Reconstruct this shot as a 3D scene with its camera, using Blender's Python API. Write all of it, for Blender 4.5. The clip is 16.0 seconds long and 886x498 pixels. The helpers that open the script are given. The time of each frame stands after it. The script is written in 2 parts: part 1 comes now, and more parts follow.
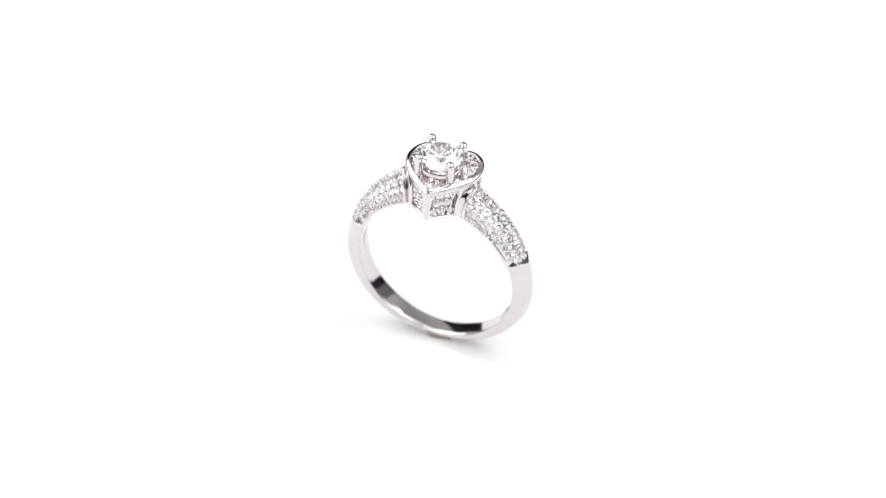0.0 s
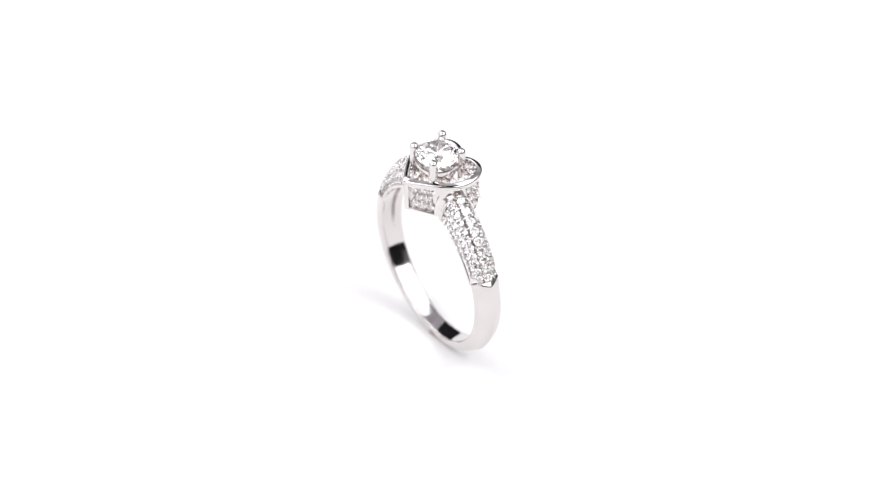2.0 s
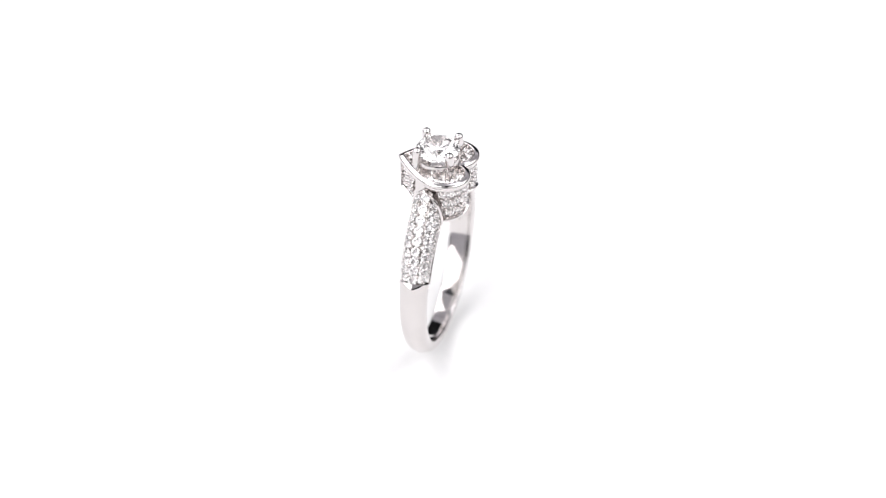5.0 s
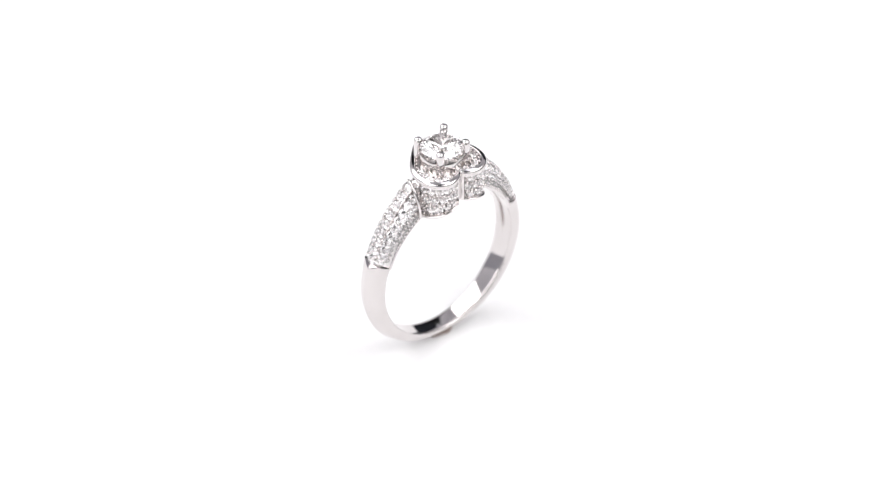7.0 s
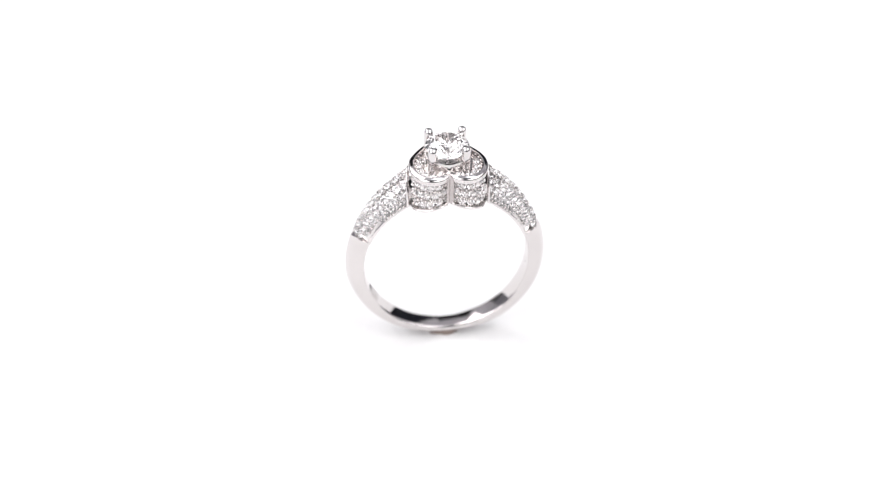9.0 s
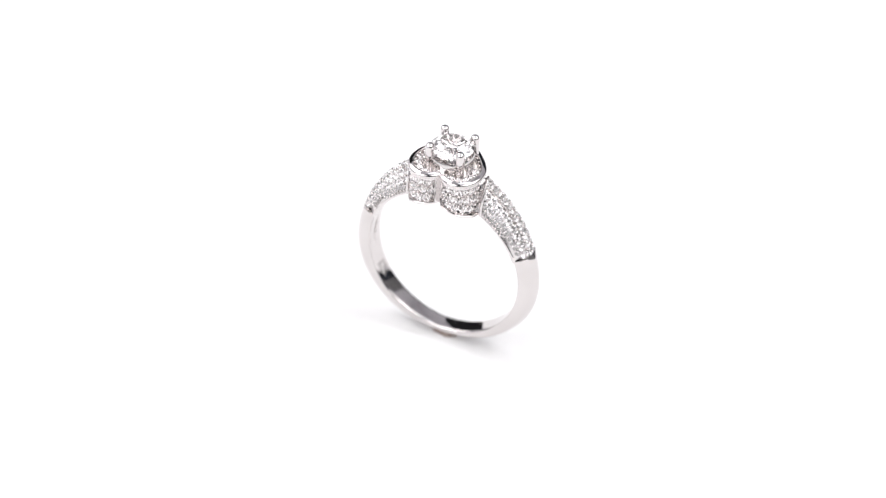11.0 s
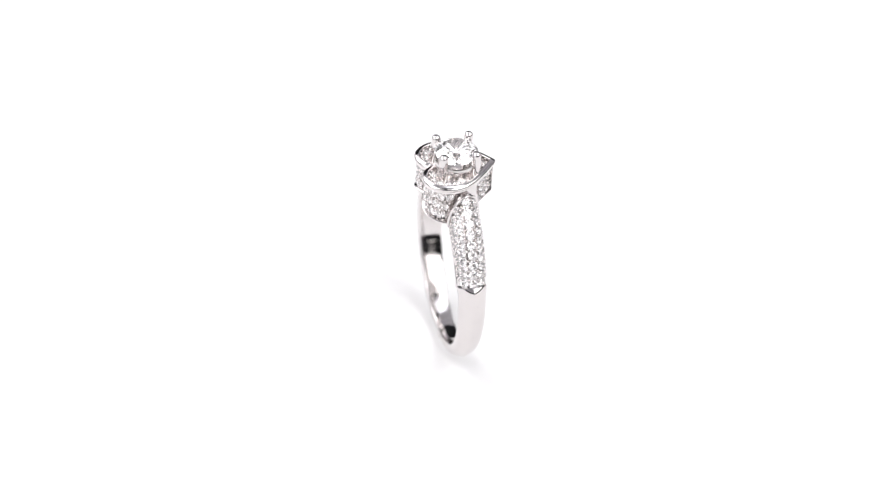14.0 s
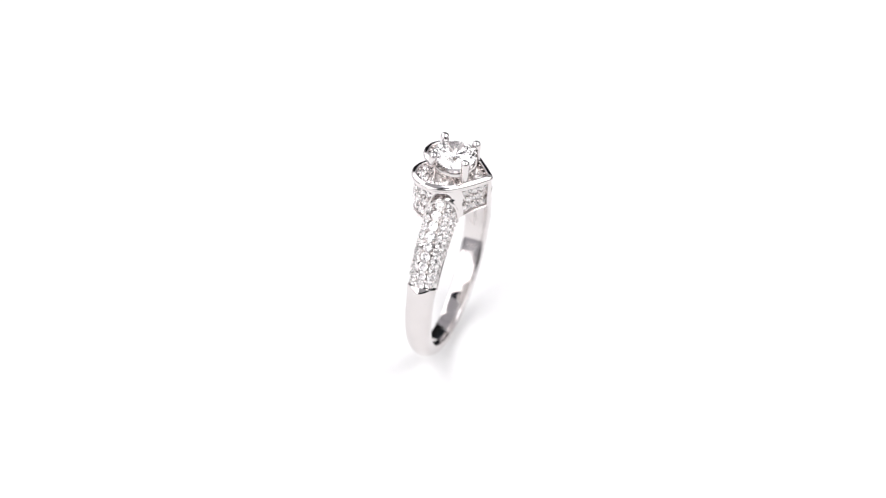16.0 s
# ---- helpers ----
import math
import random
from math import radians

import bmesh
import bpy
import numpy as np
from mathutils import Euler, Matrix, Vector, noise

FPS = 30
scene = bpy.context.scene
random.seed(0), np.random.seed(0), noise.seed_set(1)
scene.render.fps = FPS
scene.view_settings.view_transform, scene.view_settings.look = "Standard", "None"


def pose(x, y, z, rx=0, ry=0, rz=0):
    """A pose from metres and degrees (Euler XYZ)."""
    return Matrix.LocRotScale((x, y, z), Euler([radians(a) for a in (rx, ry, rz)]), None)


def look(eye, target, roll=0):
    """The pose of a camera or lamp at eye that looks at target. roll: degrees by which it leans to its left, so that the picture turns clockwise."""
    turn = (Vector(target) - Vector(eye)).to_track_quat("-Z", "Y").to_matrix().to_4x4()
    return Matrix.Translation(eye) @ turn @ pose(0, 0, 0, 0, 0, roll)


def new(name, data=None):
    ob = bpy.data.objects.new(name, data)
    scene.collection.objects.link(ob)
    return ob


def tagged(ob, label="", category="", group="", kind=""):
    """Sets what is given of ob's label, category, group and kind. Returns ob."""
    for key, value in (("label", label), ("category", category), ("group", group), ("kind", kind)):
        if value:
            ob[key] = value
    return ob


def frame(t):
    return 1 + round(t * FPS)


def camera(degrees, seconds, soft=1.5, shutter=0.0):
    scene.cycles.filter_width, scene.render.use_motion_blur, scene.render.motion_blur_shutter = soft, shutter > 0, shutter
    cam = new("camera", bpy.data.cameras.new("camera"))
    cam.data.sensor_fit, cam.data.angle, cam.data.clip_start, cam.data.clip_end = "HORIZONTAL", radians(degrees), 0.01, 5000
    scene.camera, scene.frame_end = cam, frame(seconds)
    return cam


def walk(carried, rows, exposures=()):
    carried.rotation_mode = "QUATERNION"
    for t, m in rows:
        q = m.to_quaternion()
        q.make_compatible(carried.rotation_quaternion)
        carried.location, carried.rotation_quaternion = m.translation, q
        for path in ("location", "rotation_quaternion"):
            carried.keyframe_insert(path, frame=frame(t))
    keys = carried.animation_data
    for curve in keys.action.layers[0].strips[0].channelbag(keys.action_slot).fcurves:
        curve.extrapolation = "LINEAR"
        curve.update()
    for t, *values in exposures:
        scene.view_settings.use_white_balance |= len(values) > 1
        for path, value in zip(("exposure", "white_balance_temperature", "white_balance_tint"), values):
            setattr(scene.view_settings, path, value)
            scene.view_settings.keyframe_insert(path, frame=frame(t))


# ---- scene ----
MM = 0.001

# ---- camera: a long macro lens on a stand, looking down at the table ----
cam = camera(14, 16.0, 1.25)
REACH, PITCH, YAW = 370.6, radians(39.85), radians(-0.021)
AIM_Z = 11.45
EYE = Vector((0, -REACH * math.cos(PITCH), AIM_Z + REACH * math.sin(PITCH))) * MM
AHEAD = Vector((math.sin(YAW) * math.cos(PITCH), math.cos(YAW) * math.cos(PITCH), -math.sin(PITCH)))
HELD = look(EYE, EYE + AHEAD * REACH * MM, 1.474)
cam.data.dof.use_dof = True
cam.data.dof.focus_distance = 0.3625
cam.data.dof.aperture_fstop = 17
walk(cam, [(0.0, HELD), (16.0, HELD)])

# ---- light: five large unseen soft boxes, placed from reflections and shadows, in an added tent ----
world = bpy.data.worlds.new("studio")
scene.world = world
world.use_nodes = True
world.node_tree.nodes["Background"].inputs[0].default_value = (1.0, 0.99, 1.0, 1)
world.node_tree.nodes["Background"].inputs[1].default_value = 0.10


def softbox(name, eye, size_x, size_y, watts, colour):
    lamp = bpy.data.lights.new(name, "AREA")
    lamp.shape, lamp.size, lamp.size_y = "RECTANGLE", size_x, size_y
    lamp.energy, lamp.color = watts, colour
    ob = new(name, lamp)
    ob.matrix_world = look(eye, (0, 0, 0.012))
    return ob


softbox("softbox_west", (-0.330, 0.240, 0.470), 0.42, 0.42, 1.67, (1.0, 0.985, 0.985))
softbox("softbox_east", (0.345, 0.035, 0.545), 0.42, 0.42, 1.13, (1.0, 0.985, 0.985))
softbox("softbox_front", (0.360, -0.290, 0.520), 0.65, 0.5, 2.12, (1.0, 0.99, 0.99))
softbox("softbox_camera_side", (-0.40, -0.32, 0.52), 0.50, 0.74, 3.0, (1.0, 0.985, 0.99))
softbox("softbox_top", (0.20, 0.24, 0.97), 0.46, 0.36, 0.80, (0.90, 0.94, 1.0))

scene.cycles.max_bounces, scene.cycles.transmission_bounces, scene.cycles.glossy_bounces = 24, 20, 12


# ---- materials ----
def material(name):
    m = bpy.data.materials.new(name)
    m.use_nodes = True
    return m, m.node_tree.nodes, m.node_tree.links, m.node_tree.nodes["Principled BSDF"]


def silver(name, rough, grain, tint=(0.715, 0.69, 0.682), wear=1.0):
    """Rhodium-plated silver: fine polishing marks and slight swelling of the cast surface."""
    m, nodes, links, shader = material(name)
    shader.inputs["Metallic"].default_value = 1.0
    where = nodes.new("ShaderNodeTexCoord")
    fine, broad = nodes.new("ShaderNodeTexNoise"), nodes.new("ShaderNodeTexNoise")
    fine.inputs["Scale"].default_value, fine.inputs["Detail"].default_value = grain, 5
    broad.inputs["Scale"].default_value, broad.inputs["Detail"].default_value = 420, 3
    for n in (fine, broad):
        links.new(where.outputs["Object"], n.inputs["Vector"])
    spread = nodes.new("ShaderNodeMapRange")
    spread.inputs["To Min"].default_value, spread.inputs["To Max"].default_value = rough * 0.6, rough * 1.5
    links.new(fine.outputs["Fac"], spread.inputs["Value"])
    links.new(spread.outputs["Result"], shader.inputs["Roughness"])
    ramp = nodes.new("ShaderNodeValToRGB")
    ramp.color_ramp.elements[0].position, ramp.color_ramp.elements[1].position = 0.35, 0.65
    ramp.color_ramp.elements[0].color = (*[c * 0.965 for c in tint], 1)
    ramp.color_ramp.elements[1].color = (*tint, 1)
    links.new(broad.outputs["Fac"], ramp.inputs["Fac"])
    links.new(ramp.outputs["Color"], shader.inputs["Base Color"])
    bump = nodes.new("ShaderNodeBump")
    bump.inputs["Strength"].default_value, bump.inputs["Distance"].default_value = 0.018 * wear, 0.00004
    links.new(broad.outputs["Fac"], bump.inputs["Height"])
    links.new(bump.outputs["Normal"], shader.inputs["Normal"])
    return m


def crystal(name, rough):
    m, nodes, links, shader = material(name)
    shader.inputs["Base Color"].default_value = (1.0, 0.985, 0.985, 1)
    shader.inputs["Roughness"].default_value = rough
    shader.inputs["IOR"].default_value = 2.15
    shader.inputs["Transmission Weight"].default_value = 1.0
    return m


def plain(name, low, high, scale, rough, relief):
    m, nodes, links, shader = material(name)
    where = nodes.new("ShaderNodeTexCoord")
    n = nodes.new("ShaderNodeTexNoise")
    n.inputs["Scale"].default_value, n.inputs["Detail"].default_value = scale, 6
    links.new(where.outputs["Object"], n.inputs["Vector"])
    ramp = nodes.new("ShaderNodeValToRGB")
    ramp.color_ramp.elements[0].position, ramp.color_ramp.elements[1].position = 0.3, 0.7
    ramp.color_ramp.elements[0].color, ramp.color_ramp.elements[1].color = (*low, 1), (*high, 1)
    links.new(n.outputs["Fac"], ramp.inputs["Fac"])
    links.new(ramp.outputs["Color"], shader.inputs["Base Color"])
    shader.inputs["Roughness"].default_value = rough
    bump = nodes.new("ShaderNodeBump")
    bump.inputs["Strength"].default_value, bump.inputs["Distance"].default_value = 0.2, relief
    links.new(n.outputs["Fac"], bump.inputs["Height"])
    links.new(bump.outputs["Normal"], shader.inputs["Normal"])
    return m


POLISHED = silver("polished_silver", 0.06, 2600, (0.735, 0.705, 0.698))
SATIN = silver("worn_polished_silver", 0.08, 2600, (0.70, 0.668, 0.66))
SEAT = silver("cast_silver", 0.15, 5200, (0.74, 0.715, 0.705), 2.5)
GEM = crystal("clear_zirconia", 0.0)
PAPER = plain("white_table", (0.86, 0.86, 0.865), (0.88, 0.88, 0.88), 900, 0.75, 0.00002)
PUTTY = plain("putty", (0.26, 0.205, 0.18), (0.36, 0.29, 0.26), 1500, 0.6, 0.0001)


# ---- mesh helpers; shapes are drawn in millimetres ----
def mesh_of(name, bm, mat, smooth=None):
    bmesh.ops.recalc_face_normals(bm, faces=bm.faces)
    data = bpy.data.meshes.new(name)
    bmesh.ops.scale(bm, vec=(MM, MM, MM), verts=bm.verts)
    bm.to_mesh(data)
    bm.free()
    data.materials.append(mat)
    if smooth is not None:
        data.shade_smooth()
        data.set_sharp_from_angle(angle=radians(smooth))
    return data


def part(name, bm, mat, parent, label="", smooth=None):
    ob = new(name, mesh_of(name, bm, mat, smooth))
    ob.parent = parent
    return tagged(ob, label)


def lathe(profile, steps=48):
    """A body of revolution round z from (radius, z) pairs; pairs with radius 0 close it."""
    bm = bmesh.new()
    rings = []
    for r, z in profile:
        if r == 0:
            rings.append([bm.verts.new((0, 0, z))])
        else:
            rings.append([bm.verts.new((r * math.cos(2 * math.pi * k / steps), r * math.sin(2 * math.pi * k / steps), z)) for k in range(steps)])
    for a, b in zip(rings, rings[1:]):
        for k in range(steps):
            j = (k + 1) % steps
            loop = [a[k % len(a)], a[j % len(a)], b[j % len(b)], b[k % len(b)]]
            bm.faces.new(list(dict.fromkeys(loop)))
    return bm


def skin(bm, sections, closed_section=True, closed_path=False, caps=True):
    """Faces between rows of points, each row a section of the sweep."""
    rows = [[bm.verts.new(p) for p in sec] for sec in sections]
    pairs = list(zip(rows, rows[1:]))
    if closed_path:
        pairs.append((rows[-1], rows[0]))
    n = len(rows[0])
    for a, b in pairs:
        for k in range(n if closed_section else n - 1):
            j = (k + 1) % n
            bm.faces.new((a[k], a[j], b[j], b[k]))
    if caps and not closed_path:
        bm.faces.new(rows[0])
        bm.faces.new(rows[-1])
    return rows


def brilliant(radius, crown, pavilion, table=0.56, girdle=0.04):
    """A round brilliant cut, its girdle at z = 0."""
    bm = bmesh.new()

    def at(r, turn, z):
        a = radians(22.5 * turn)
        return bm.verts.new((radius * r * math.cos(a), radius * r * math.sin(a), z))
    T = [at(table, 2 * k, crown) for k in range(8)]
    M = [at(0.80, 2 * k + 1, crown * 0.55) for k in range(8)]
    G = [at(1, j, girdle * radius) for j in range(16)]
    B = [at(1, j, -girdle * radius) for j in range(16)]
    L = [at(0.28, 2 * k + 1, -pavilion * 0.78) for k in range(8)]
    C = bm.verts.new((0, 0, -pavilion))
    bm.faces.new(T)
    for k in range(8):
        n, p = (k + 1) % 8, k - 1
        a, b, c = 2 * k, 2 * k + 1, (2 * k + 2) % 16
        bm.faces.new((T[k], T[n], M[k]))
        for f in ((T[k], M[p], G[a]), (T[k], G[a], M[k]), (M[k], G[a], G[b]), (M[k], G[b], G[c])):
            bm.faces.new(f)
        bm.faces.new((G[a], G[b], B[b], B[a]))
        bm.faces.new((G[b], G[c], B[c], B[b]))
        for f in ((L[k], B[b], B[a]), (L[k], B[c], B[b]), (C, B[a], L[p]), (C, L[k], B[a])):
            bm.faces.new(f)
    return bm


def on_surface(place, normal, along):
    """The turn that lays z along the normal and x along the row."""
    n = Vector(normal).normalized()
    a = Vector(along)
    a = (a - a.dot(n) * n).normalized()
    m = Matrix((a, n.cross(a), n)).transposed().to_4x4()
    return Matrix.Translation(Vector(place) * MM) @ m


# ---- the studio: white table; an added light tent, out of view, toned for reflections ----
def slab(name, x0, x1, y0, y1, z0, z1, mat):
    bm = bmesh.new()
    bmesh.ops.create_cube(bm, size=1)
    for v in bm.verts:
        v.co = ((x0 + x1) / 2 + v.co.x * (x1 - x0), (y0 + y1) / 2 + v.co.y * (y1 - y0), (z0 + z1) / 2 + v.co.z * (z1 - z0))
    bmesh.ops.scale(bm, vec=(1000, 1000, 1000), verts=bm.verts)
    ob = new(name, mesh_of(name, bm, mat))
    return ob


tagged(slab("table", -0.9, 0.9, -0.92, 0.9, -0.03, 0, PAPER), "seamless white matt turntable sheet", "table", kind="structure")

# The faint lilac in this white tints the light bounced into the shadows.
WHITE = plain("white_cloth", (0.84, 0.83, 0.87), (0.87, 0.86, 0.89), 60, 0.9, 0.0003)
NAVY = plain("navy_cloth", (0.014, 0.017, 0.024), (0.022, 0.026, 0.036), 200, 0.95, 0.0003)
FELT = plain("black_felt", (0.005, 0.005, 0.007), (0.009, 0.009, 0.011), 300, 0.95, 0.0003)
DARK = plain("dark_cloth", (0.13, 0.13, 0.135), (0.16, 0.16, 0.165), 60, 0.9, 0.0003)
PALE = plain("pale_grey_cloth", (0.42, 0.42, 0.46), (0.47, 0.47, 0.51), 60, 0.9, 0.0003)
GREY = plain("grey_cloth", (0.22, 0.22, 0.225), (0.26, 0.26, 0.265), 60, 0.9, 0.0003)
# Unseen walls, added; each band is light or dark to shape the silver's reflections.
for name, x0, x1, y0, y1, z0, z1, cloth, text in (
        ("added_wall_west", -0.86, -0.85, -0.9, 0.85, 0, 0.26, PALE, "pale grey lower side"), ("added_wall_west_upper", -0.86, -0.85, -0.9, 0.85, 0.26, 1.0, WHITE, "white upper side"),
        ("added_wall_east", 0.85, 0.86, -0.9, 0.85, 0, 0.16, NAVY, "dark blue lowest side"), ("added_wall_east_middle", 0.85, 0.86, -0.9, 0.85, 0.16, 0.42, GREY, "grey middle side"), ("added_wall_east_upper", 0.85, 0.86, -0.9, 0.85, 0.42, 1.0, WHITE, "white upper side"),
        ("added_wall_south", -0.85, 0.85, -0.91, -0.9, 0, 1.0, WHITE, "white front"),
        ("added_wall_north", -0.85, 0.0, 0.85, 0.86, 0, 0.25, DARK, "dark grey lower back"), ("added_wall_north_upper", -0.85, 0.0, 0.85, 0.86, 0.25, 1.0, WHITE, "white back"), ("added_wall_north_east", 0.0, 0.85, 0.85, 0.86, 0, 0.52, NAVY, "dark blue lower back"), ("added_wall_north_east_upper", 0.0, 0.85, 0.85, 0.86, 0.52, 1.0, WHITE, "white upper back")):
    tagged(slab(name, x0, x1, y0, y1, z0, z1, cloth), "plain %s of a cloth light tent" % text, "tent wall", kind="structure")


def roof():
    """The flat roof, unseen and added: white, its dark field above the camera darkens reflections."""
    bm = bmesh.new()
    for x0, x1, y0, y1, dark in ((-860, 860, 50, 860, 0), (-340, 340, -910, 50, 1), (-860, -340, -910, 50, 0), (340, 860, -910, 50, 0)):
        box = bmesh.ops.create_cube(bm, size=1)["verts"]
        for v in box:
            v.co = ((x0 + x1) / 2 + v.co.x * (x1 - x0), (y0 + y1) / 2 + v.co.y * (y1 - y0), 1005 + v.co.z * 10)
        for f in {f for v in box for f in v.link_faces}:
            f.material_index = dark
    ob = new("ceiling", mesh_of("ceiling", bm, WHITE))
    ob.data.materials.append(NAVY)
    return tagged(ob, "unseen added roof, white with a dark field for reflections", "tent roof", kind="structure")


roof()
# Two unseen panels, added in place of the dark camera, stand and room.
tagged(slab("added_dark_front_panel", -0.20, 0.80, -0.88, -0.87, 0.0, 0.54, FELT), "unseen black panel behind the camera, added for dark reflections", "backdrop", kind="structure")
tagged(slab("added_dark_side_panel", 0.82, 0.83, -0.86, -0.42, 0.0, 0.50, FELT), "unseen black panel beside the camera, added for dark reflections", "backdrop", kind="structure")
# Out of view; sized and placed from the black reflection inside the band.
tagged(slab("dark_backdrop", -0.43, 0.07, 0.80, 0.82, 0.0, 0.60, FELT), "plain black felt panel behind the table", "backdrop", kind="structure")

# ---- the ring ----
CORE_Z, BORE = 9.72, 8.45         # centre and radius of the finger hole
PAVE_FROM, PAVE_TO = 23.5, 74.0   # the set shoulders, degrees up from the middle


def inner(deg):
    """Radius of the finger side of the band; it eases outwards under the shoulders."""
    return BORE + 0.38 * max(0.0, min(deg, 80.0) / 65) ** 1.4 + 0.10 * max(0.0, (-deg - 30) / 60)


def shank_outer(deg):
    """Radius of the ridge of the band at an angle from the +x side."""
    s = max(0.0, (16.5 - deg) / 106.5)
    return 10.36 - 0.92 * min(1, s * 1.05) ** 1.7 + 2.02 * max(0.0, (deg - 9) / 62) ** 1.85


def shank_width(deg):
    if deg <= 16.5:
        return 2.74 - 0.78 * min(1.0, (16.5 - deg) / 100) ** 1.25
    if deg <= 23.5:
        return 2.74 + 0.21 * (deg - 16.5) / 7
    return 2.95 + 0.18 * min(1.0, (deg - 16.5) / 30)


def lip_x(y):
    """Where the shoulders stop, just clear of the heart's curved wall."""
    return 3.92 - 0.29 * y - 0.098 * y * y


def spot(deg, r, y):
    a = radians(deg)
    return Vector((r * math.cos(a), y, CORE_Z + r * math.sin(a)))


def band(parent):
    """The plain lower band: comfort-rounded inside, a soft ridge outside, a pair of slanting facets where the stones begin."""
    bm = bmesh.new()
    secs = []
    stops = [PAVE_FROM - 0.35 * k for k in range(28)] + [PAVE_FROM - 9.45 - k * (90 + PAVE_FROM - 9.45) / 60 for k in range(1, 61)]
    degs = stops + [-180 - d for d in reversed(stops[:-1])]
    for d in degs:
        side = d if d >= -90 else -180 - d
        w, ro = shank_width(side) / 2, shank_outer(side)
        b = inner(side)
        t = ro - b
        cut = (PAVE_FROM - side) * 0.072
        sec = []
        for k in range(25):
            u = -1 + k / 12
            h = t * (1 - 0.30 * abs(u) ** 1.25 - 0.17 * abs(u) ** 9)
            h = min(h, t - 0.22 - 0.24 * abs(u) + cut)
            sec.append(spot(d, b + h, u * w))
        open_up = max(0.0, min(1.0, (side + 9) / 14))
        slot, dip = 0.03 + 0.11 * open_up, 0.35 * open_up
        for u, h in ((0.99, 0.24), (0.965, 0.13), (0.92, 0.06), (0.85, 0.025), (0.7, 0.008), (slot + 0.06, 0.0), (slot, dip), (-slot, dip), (-slot - 0.06, 0.0), (-0.7, 0.008), (-0.85, 0.025), (-0.92, 0.06), (-0.965, 0.13), (-0.99, 0.24)):
            sec.append(spot(d, b + h, u * w))
        secs.append(sec)
    skin(bm, secs)
    return part("band", bm, SATIN, parent, "polished silver lower band with soft ridge", 32)


def hallmark(parent):
    """A worn stamped panel inside the band; its marks cannot be read."""
    bm = bmesh.new()

    def block(d0, d1, y0, y1, h):
        lo = [bm.verts.new(spot(d, BORE + 0.05, y)) for d, y in ((d0, y0), (d1, y0), (d1, y1), (d0, y1))]
        hi = [bm.verts.new(spot(d, BORE - h, y)) for d, y in ((d0, y0), (d1, y0), (d1, y1), (d0, y1))]
        bm.faces.new(hi)
        for k in range(4):
            bm.faces.new((lo[k], lo[(k + 1) % 4], hi[(k + 1) % 4], hi[k]))
    for d0, d1, y0, y1 in ((-155.6, -155.1, -0.5, 0.5), (-146.6, -146.1, -0.5, 0.5), (-155.6, -146.1, -0.56, -0.44), (-155.6, -146.1, 0.44, 0.56),
                           (-154.2, -152.4, -0.32, 0.32), (-151.6, -150.2, -0.32, 0.32), (-149.4, -147.6, -0.32, 0.32)):
        block(d0, d1, y0, y1, 0.07)
    part("hallmark", bm, SEAT, parent, "small stamped panel of plain bars")


SHARED = {}


def stone_mesh(d):
    key = round(d, 2)
    if key not in SHARED:
        SHARED[key] = mesh_of("pave_stone", brilliant(key / 2, key * 0.17, key * 0.40, 0.58), GEM)
    return SHARED[key]


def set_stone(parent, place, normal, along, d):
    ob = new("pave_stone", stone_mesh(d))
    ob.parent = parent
    # No cast shadow, so the lamps brighten the silver behind the stones.
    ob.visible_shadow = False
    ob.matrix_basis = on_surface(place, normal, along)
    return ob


def bead(bm, place, normal, r):
    """A raised grain of metal: a short peg with a round head."""
    turn = on_surface((0, 0, 0), normal, (0.31, 0.52, 0.79)).to_3x3()
    rings = []
    for q, z in ((1.0, -0.40), (0.92, -0.02), (0.78, 0.09), (0.42, 0.15)):
        rings.append([bm.verts.new(Vector(place) + turn @ Vector((r * q * math.cos(math.pi * k / 4), r * q * math.sin(math.pi * k / 4), z))) for k in range(8)])
    for a, b in zip(rings, rings[1:]):
        for k in range(8):
            bm.faces.new((a[k], a[(k + 1) % 8], b[(k + 1) % 8], b[k]))
    bm.faces.new(rings[-1])


def arch(u, t):
    """Section of a set shoulder: u from -1 to 1 goes over it from one lower edge to the other. Gives (y share, height)."""
    q = min(1.0, abs(u)) * math.pi / 2
    side = 1 if u >= 0 else -1
    return side * 0.98 * math.sin(q), 0.30 + (t - 0.30) * math.cos(q)


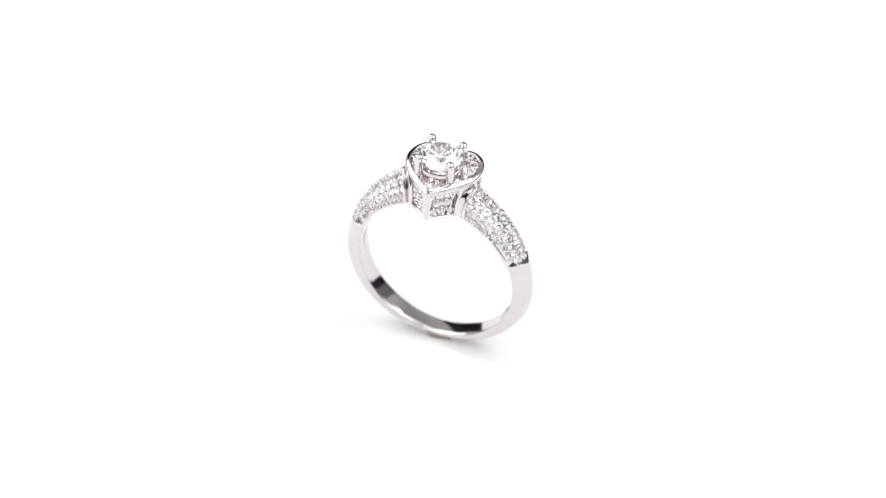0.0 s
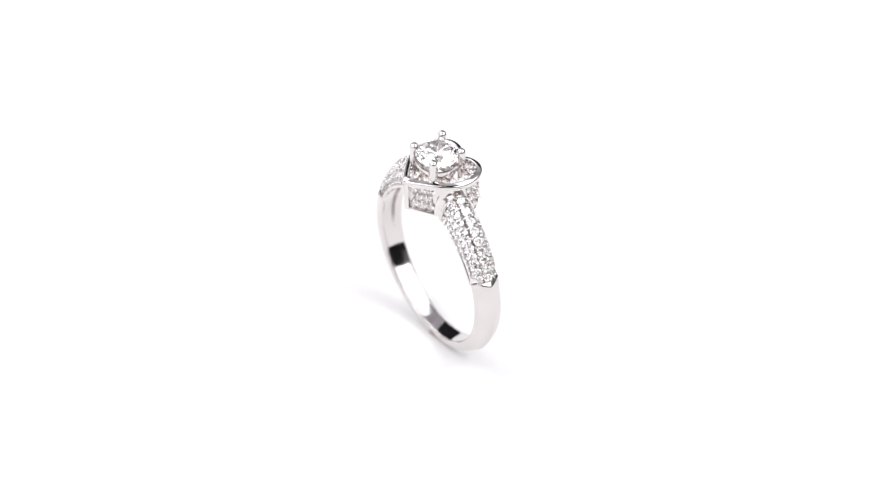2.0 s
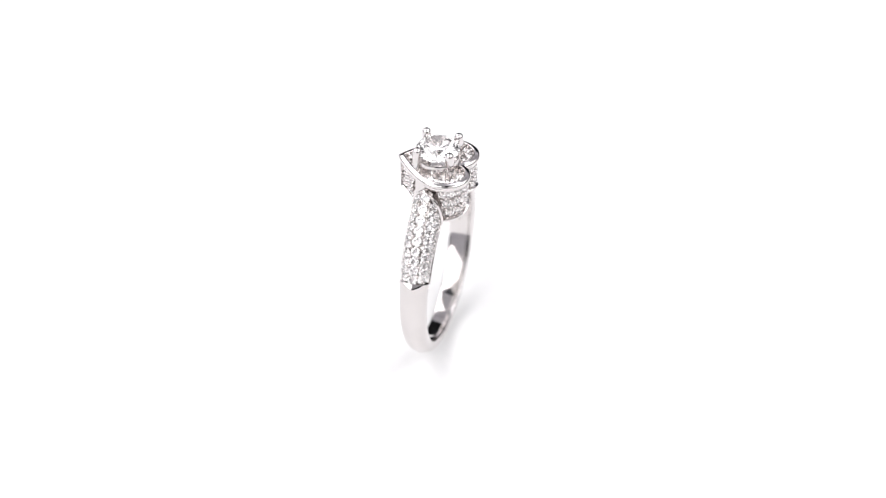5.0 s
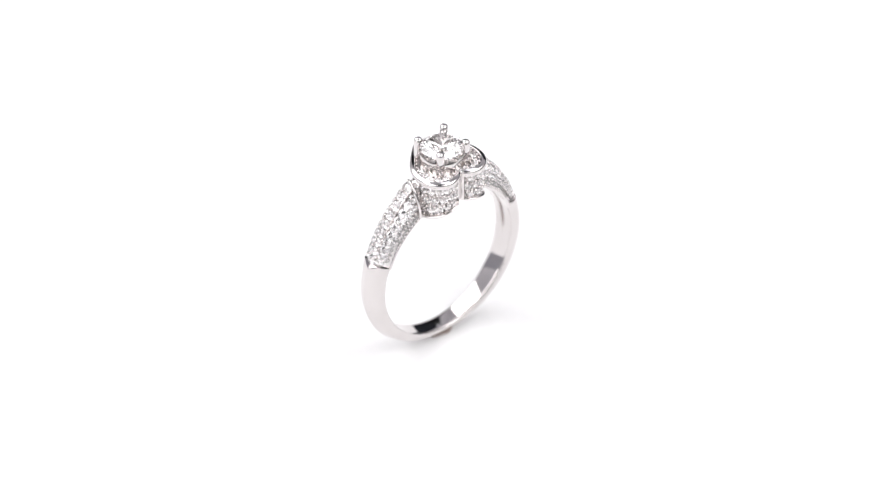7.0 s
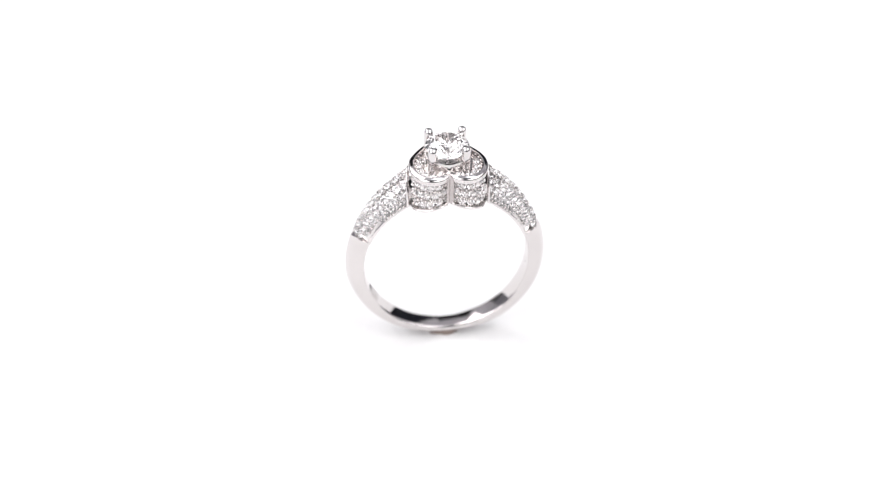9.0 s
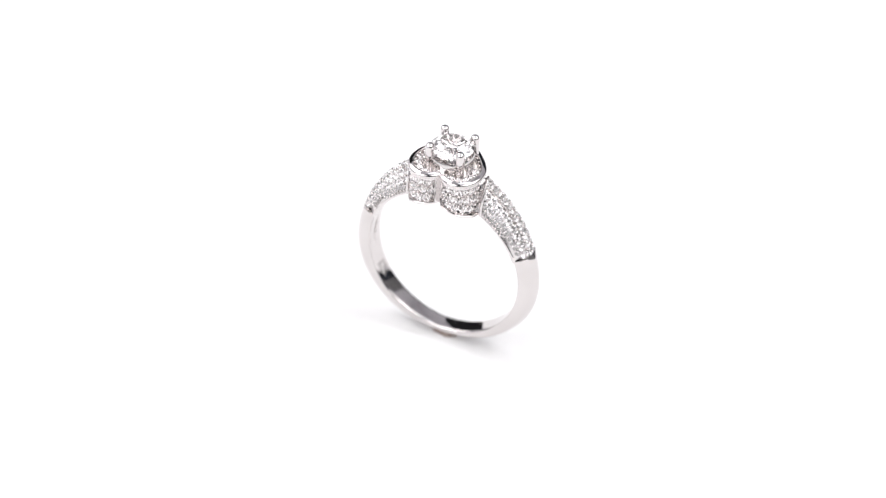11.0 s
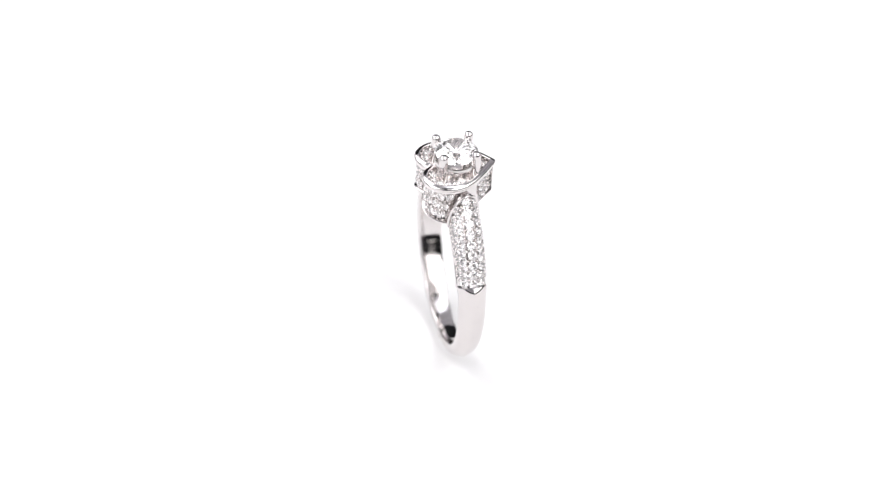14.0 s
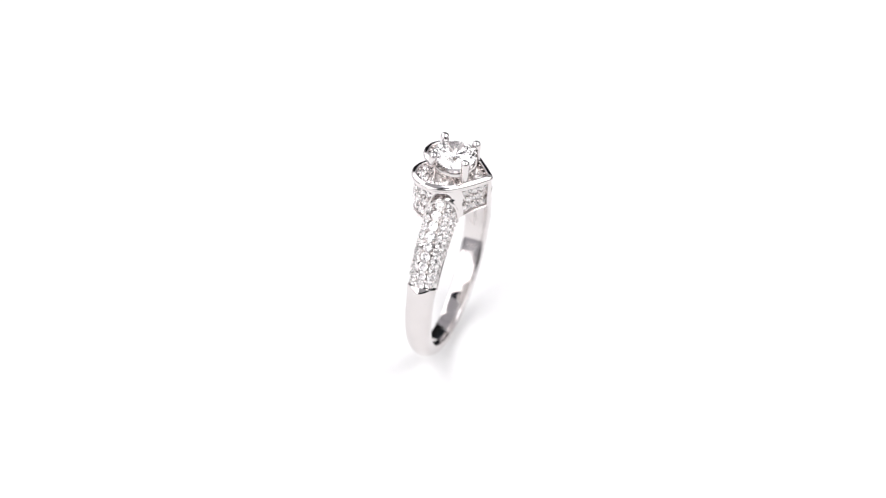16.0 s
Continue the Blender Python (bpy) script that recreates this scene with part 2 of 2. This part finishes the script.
def shoulder(parent, sign):
    """A tapering shoulder with rows of small round stones held by beads."""
    bm = bmesh.new()
    secs = []

    def flip(v):
        return Vector((v.x * sign, v.y, v.z))

    def face(deg, u, lift=0.0):
        t = shank_outer(deg) - 0.32 - inner(deg)
        e = 0.01

        def raw(dd, uu):
            tt = shank_outer(dd) - 0.32 - inner(dd)
            y, h = arch(uu, tt)
            return spot(dd, inner(dd) + h, y * shank_width(dd) / 2)
        p = raw(deg, u)
        across = raw(deg, min(1, u + e)) - raw(deg, max(-1, u - e))
        along = raw(deg + 0.2, u) - raw(deg - 0.2, u)
        n = along.cross(across).normalized()
        mid = spot(deg, inner(deg) + t * 0.4, 0)
        if n.dot(p - mid) < 0:
            n = -n
        return flip(p + n * lift), flip(n), flip(along).normalized()
    def reach(u, x):
        """The angle at which the flank at u comes to x."""
        lo, hi = PAVE_FROM, 85.0
        for _ in range(24):
            mid = (lo + hi) / 2
            if abs(face(mid, u)[0].x) > x:
                lo = mid
            else:
                hi = mid
        return lo
    steps = 44
    for k in range(steps + 1):
        d = PAVE_FROM + (PAVE_TO - PAVE_FROM) * k / steps
        sec = []
        for j in range(65):
            u = -1 + j / 32
            groove = 0.22 * math.exp(-((abs(u) - 0.22) / 0.035) ** 2)
            sec.append(face(d, u, -0.30 * (1 - abs(u) ** 6) - groove)[0])
        w = shank_width(d) / 2
        dip = 0.35 + 0.30 * max(0.0, min(1.0, (d - 24) / 10))
        slot = 0.14 + 0.08 * max(0.0, min(1.0, (d - 24) / 20))
        for u, h in ((1.0, 0.30), (0.99, 0.12), (0.90, 0.0), (slot + 0.06, 0.0), (slot, dip), (-slot, dip), (-slot - 0.06, 0.0), (-0.90, 0.0), (-0.99, 0.12), (-1.0, 0.30)):
            sec.append(flip(spot(d, inner(d) + h, u * w)))
        secs.append(sec)
    skin(bm, secs)
    ob = part("shoulder", bm, SEAT, parent, "shoulder set with rows of small clear stones", 40)
    grains = bmesh.new()
    rows = ((0.0, 1.00, 9, 25.6), (0.42, 0.92, 10, 26.2), (-0.42, 0.92, 10, 26.2), (0.67, 0.72, 11, 29.5), (-0.67, 0.72, 11, 29.5),
            (0.86, 0.62, 8, 44.0), (-0.86, 0.62, 8, 44.0))
    for u, size, count, start in rows:
        y = shank_width(60) / 2 * arch(u, 2)[0]
        end = reach(u, lip_x(y) + 0.40)
        step = (end - start) / (count - 1)
        for k in range(count):
            d = start + step * k
            p, n, a = face(d, u, 0.02)
            n = (n + Vector((random.uniform(-0.06, 0.06), random.uniform(-0.06, 0.06), random.uniform(-0.06, 0.06)))).normalized()
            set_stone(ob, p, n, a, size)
            for du in (-0.2, 0.2) if u == 0 else (math.copysign(0.13, u),) if abs(u) < 0.5 else (math.copysign(0.1, u),):
                p, n, a = face(min(PAVE_TO, d + step * 0.5), max(-1, min(1, u + du)), 0.05)
                if abs(p.x) < lip_x(p.y) + 0.15:
                    continue
                bead(grains, p, n, 0.15)
    tagged(part("bead", grains, POLISHED, ob, "tiny silver holding beads", 60), kind="stuff")
    # polished rails below the stones and the arched collar at the upper end
    rail = bmesh.new()
    for u in (1, -1):
        secs = []
        for k in range(steps + 1):
            d = PAVE_FROM - 1 + (PAVE_TO - PAVE_FROM + 1) * k / steps
            w = shank_width(d) / 2
            ring = [(0.0, 0.0), (0.07, 0.10), (0.07, 0.26), (0.0, 0.34), (-0.12, 0.36), (-0.22, 0.30), (-0.22, 0.0)]
            secs.append([flip(spot(d, inner(d) + h, u * (w + y - 0.01))) for y, h in ring])
        skin(rail, secs)
    part("rail", rail, POLISHED, ob, "polished silver edge rail", 50)
    lip = bmesh.new()
    secs = []
    for k in range(49):
        u = -1 + k / 24
        p, n, a = face(reach(u, lip_x(1.65 * arch(u, 2)[0])), u, 0.10)
        a = (flip(Vector((1, 0, 0))) - n * n.dot(flip(Vector((1, 0, 0))))).normalized()
        secs.append([p + (n * math.cos(q) * 1.15 + a * math.sin(q)) * 0.17 for q in [2 * math.pi * j / 10 for j in range(10)]])
    skin(lip, secs)
    part("collar", lip, POLISHED, ob, "polished arched collar", 60)
    # smooth neck between the collar and the heart
    neck = bmesh.new()
    secs = []
    for k in range(6):
        row = []
        for j in range(29):
            u = -1 + j / 14
            y = 1.65 * arch(u, 2)[0]
            p = face(reach(u, lip_x(y) - k * 0.18), u, -0.05 - 0.12 * math.sin(math.pi * k / 5))[0]
            p.y += 0.24 * min(1.0, k / 2.5) ** 1.4 * max(0.0, y)
            row.append(p)
        secs.append(row)
    skin(neck, secs)
    part("neck", neck, POLISHED, ob, "smooth silver neck joining the heart", 50)
    return ob


# ---- the heart-shaped head ----
def bezier(a, b, c, d, n):
    out = []
    for k in range(n):
        t = k / n
        out.append(Vector((0, 0)) + a * (1 - t) ** 3 + b * 3 * t * (1 - t) ** 2 + c * 3 * t * t * (1 - t) + d * t ** 3)
    return out


def heart_line():
    V = lambda x, y: Vector((x, y))
    right = bezier(V(0, -3.02), V(0.45, -3.8), V(1.9, -4.35), V(3.0, -3.5), 24)
    right += bezier(V(3.0, -3.5), V(4.15, -2.6), V(4.3, -0.9), V(3.70, 0.35), 24)
    right += bezier(V(3.70, 0.35), V(3.0, 1.65), V(1.6, 2.84), V(0.30, 3.93), 24)
    left = [V(-p.x, p.y) for p in reversed(right[1:])]
    return right + [V(0, 4.07)] + left


HEART = heart_line()


def inset(line, d):
    n = len(line)
    out = []
    for k in range(n):
        a, b, c = line[k - 1], line[k], line[(k + 1) % n]
        e, f = (b - a).normalized(), (c - b).normalized()
        n1, n2 = Vector((-e.y, e.x)), Vector((-f.y, f.x))
        m = (n1 + n2)
        m = m / max(0.5, m.dot(n1))
        out.append(b + m * d)
    return out


def hole_z(x):
    return 18.76 - 0.06 * x * x


CUP_Y = -0.15


def heart_body(parent):
    """Walls, floor plate and posts of the heart, with its set stones."""
    LANE, PLATE = 22.32, 22.04
    bm = bmesh.new()
    outer = inset(HEART, 0.62)
    top = [bm.verts.new((p.x, p.y, PLATE)) for p in outer]
    low = [bm.verts.new((p.x, p.y, hole_z(p.x) + 0.02)) for p in outer]
    n = len(outer)
    for k in range(n):
        j = (k + 1) % n
        bm.faces.new((low[k], low[j], top[j], top[k]))
    bm.faces.new(top)
    bm.faces.new(low)
    body = part("heart_setting", bm, SEAT, parent, "heart-shaped head with stone-set walls and polished rim", 35)
    # polished rails at the foot and below the rim
    for name, zs in (("foot_rail", None), ("top_rail", (21.70, 22.12))):
        bm = bmesh.new()
        a, b = inset(HEART, 0.16), inset(HEART, 0.80)
        secs = []
        for p, q in zip(a, b):
            z0, z1 = zs if zs else (hole_z(p.x) - 0.08, hole_z(p.x) + 0.24)
            m = p * 0.86 + q * 0.14
            secs.append([Vector((p.x, p.y, z0 + 0.05)), Vector((p.x, p.y, z1 - 0.06)), Vector((m.x, m.y, z1)), Vector((q.x, q.y, z1)), Vector((q.x, q.y, z0)), Vector((m.x, m.y, z0))])
        skin(bm, secs, closed_path=True)
        part(name, bm, POLISHED, body, "", 40)
    # rounded bright rim
    bm = bmesh.new()
    secs = []
    shape = ((0.03, 22.04), (-0.02, 22.12), (-0.02, 22.28), (0.02, 22.38), (0.09, 22.455), (0.20, 22.50), (0.34, 22.545), (0.46, 22.585), (0.53, 22.58), (0.60, 22.50), (0.60, 21.67))
    lines = {d: inset(HEART, d) for d, z in shape}
    for k in range(n):
        secs.append([Vector((*lines[d][k], z)) for d, z in shape])
    skin(bm, secs, closed_path=True)
    part("rim", bm, POLISHED, body, "bright polished heart rim", 50)
    # upright posts at the point, the cleft and beside the shoulders
    def post(k0, k1, out):
        bm = bmesh.new()
        a, b = inset(HEART, out), inset(HEART, 0.80)
        ks = [k % n for k in range(k0, k1 + 1)]
        secs = []
        for k in ks:
            p, q = a[k], b[k]
            secs.append([Vector((p.x, p.y, hole_z(p.x))), Vector((p.x, p.y, 22.10)), Vector((q.x, q.y, 22.10)), Vector((q.x, q.y, hole_z(p.x)))])
        skin(bm, secs)
        part("post", bm, POLISHED, body, "", 40)
    post(-3, 3, 0.14)
    post(72 - 1, 72 + 1, 0.12)
    for k in range(40, 60):
        if HEART[k].y < 0.45 <= HEART[k + 1].y:
            k0 = k
        if HEART[k].y < 1.55 <= HEART[k + 1].y:
            k1 = k + 1
    post(k0, k1, 0.20)
    post(144 - k1, 144 - k0, 0.20)
    behind = [k for k in range(72) if -1.3 < HEART[k].y < 0.9 and HEART[k].x > 2]
    post(behind[0], behind[-1], 0.46)
    post(144 - behind[-1], 144 - behind[0], 0.46)
    wall = inset(HEART, 0.42)
    length = [0.0]
    for k in range(72):
        length.append(length[-1] + (wall[k + 1] - wall[k]).length)

    def at(s):
        k = max(i for i in range(72) if length[i] <= s)
        f = (s - length[k]) / (length[k + 1] - length[k])
        p = wall[k] * (1 - f) + wall[k + 1] * f
        e = (wall[k + 1] - wall[k]).normalized()
        return p, Vector((e.y, -e.x)), e
    grains = bmesh.new()
    pitch = 0.90
    for side in (1, -1):
        for r in range(3):
            shift = pitch / 2 if r == 1 else 0.0
            spots = [0.78 + shift + pitch * c for c in range(8)] + [length[-1] - 0.70 - shift - pitch * c for c in range(8)]
            for c, s in enumerate(spots):
                p, out, e = at(s)
                if c < 8 and p.y > -1.25 or c > 7 and p.y < 1.72:
                    continue
                foot = hole_z(p.x) + 0.22
                gap = (21.74 - foot) / 3
                z = foot + gap * (r + 0.5)
                place = Vector(((p.x + out.x * 0.03) * side, p.y + out.y * 0.03, z))
                lean = (out.x * side + random.uniform(-0.1, 0.1), out.y + random.uniform(-0.06, 0.06), random.uniform(-0.06, 0.06))
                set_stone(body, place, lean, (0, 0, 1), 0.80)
                for dz in (-0.60, 0.60):
                    if foot + 0.1 < z + gap * dz < 21.66:
                        bead(grains, place + Vector((out.x * side * 0.03, out.y * 0.03, gap * dz)), (out.x * side, out.y, 0), 0.16)
    # stones on the floor of the heart, round the collar
    placed = []
    for depth, size in ((1.04, 0.80), (1.80, 0.74)):
        for q in inset(HEART, depth):
            clear = math.hypot(q.x, q.y - CUP_Y) > 2.34 + size / 2 and abs(q.x) > 0.2
            if clear and q.y < 3.0 and all((q - o).length > (size + d) / 2 + 0.04 for o, d in placed):
                placed.append((q, size))
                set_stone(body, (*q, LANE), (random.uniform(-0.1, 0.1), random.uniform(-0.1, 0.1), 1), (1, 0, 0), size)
    for depth, gap in ((0.72, 0.52), (1.46, 0.60)):
        last = None
        for q in inset(HEART, depth):
            if (last is None or (q - last).length > gap) and math.hypot(q.x, q.y - CUP_Y) > 2.45 and (depth < 1 or all((q - o).length > d / 2 + 0.02 for o, d in placed)):
                last = q
                bead(grains, Vector((*q, LANE + 0.03)), (0, 0, 1), 0.14)
    tagged(part("bead", grains, POLISHED, body, "tiny silver holding beads", 60), kind="stuff")
    return body


def solitaire(parent):
    """The round cup with four claws and the large stone."""
    cup = lathe([(2.02, 21.76), (2.24, 21.76), (2.27, 22.76), (2.28, 23.20), (2.22, 23.33), (2.08, 23.33), (1.99, 23.15), (1.90, 21.76), (2.02, 21.76)], 64)
    bmesh.ops.translate(cup, verts=cup.verts, vec=(0, CUP_Y, 0))
    part("cup", cup, SEAT, parent, "round silver cup under the large stone", 40)
    for turn in (45, 135, 225, 315):
        shape = lathe([(0, 21.76), (0.46, 21.76), (0.46, 23.06), (0.46, 24.0), (0.47, 24.5), (0.475, 24.74), (0.44, 24.93), (0.35, 25.08), (0.19, 25.17), (0, 25.19)], 20)
        bmesh.ops.translate(shape, verts=shape.verts, vec=(2.40 * math.cos(radians(turn)), 2.40 * math.sin(radians(turn)) + CUP_Y, -0.20))
        part("prong", shape, POLISHED, parent, "rounded silver claw", 50)
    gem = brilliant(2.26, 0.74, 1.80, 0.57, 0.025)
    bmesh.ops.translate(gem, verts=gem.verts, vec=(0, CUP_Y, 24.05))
    # Shadow off here too, which keeps the cup under the stone bright.
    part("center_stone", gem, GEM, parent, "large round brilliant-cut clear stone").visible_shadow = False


def build_ring():
    root = new("ring")
    tagged(root, "silver ring with heart-shaped head, large clear stone and set shoulders", "ring")
    hallmark(band(root))
    solitaire(root)
    heart_body(root)
    shoulder(root, 1)
    shoulder(root, -1)
    return root


def build_putty():
    bm = lathe([(0, -0.02), (1.35, -0.02), (1.35, 0.20), (1.2, 0.42), (0.9, 0.56), (0, 0.60)], 24)
    for v in bm.verts:
        v.co.y *= 0.50 + 0.08 * math.sin(3 * v.co.x)
        v.co.x *= 1.0 + 0.12 * math.sin(2 * v.co.y + 1)
    ob = new("putty", mesh_of("putty", bm, PUTTY, 60))
    return tagged(ob, "small brown dab of putty holding the ring upright", "putty")


ring = build_ring()
putty = build_putty()


def heading(t):
    """The turntable's angle in degrees: one turn in 21.5 s."""
    return 446.6 - 16.713 * t


def motions():
    times = [0.5 * k for k in range(33)]
    stand = pose(-0.245 * MM, 0.283 * MM, 0.20 * MM, 0, 0, 71.83) @ pose(0, 0, 0, -1.83, 0, 0)
    rest = pose(-0.245 * MM, 0.283 * MM, 0, 0, 0, 71.83)
    walk(ring, [(t, pose(0, 0, 0, 0, 0, heading(t)) @ stand) for t in times])
    walk(putty, [(t, pose(0, 0, 0, 0, 0, heading(t)) @ rest) for t in times])


motions()
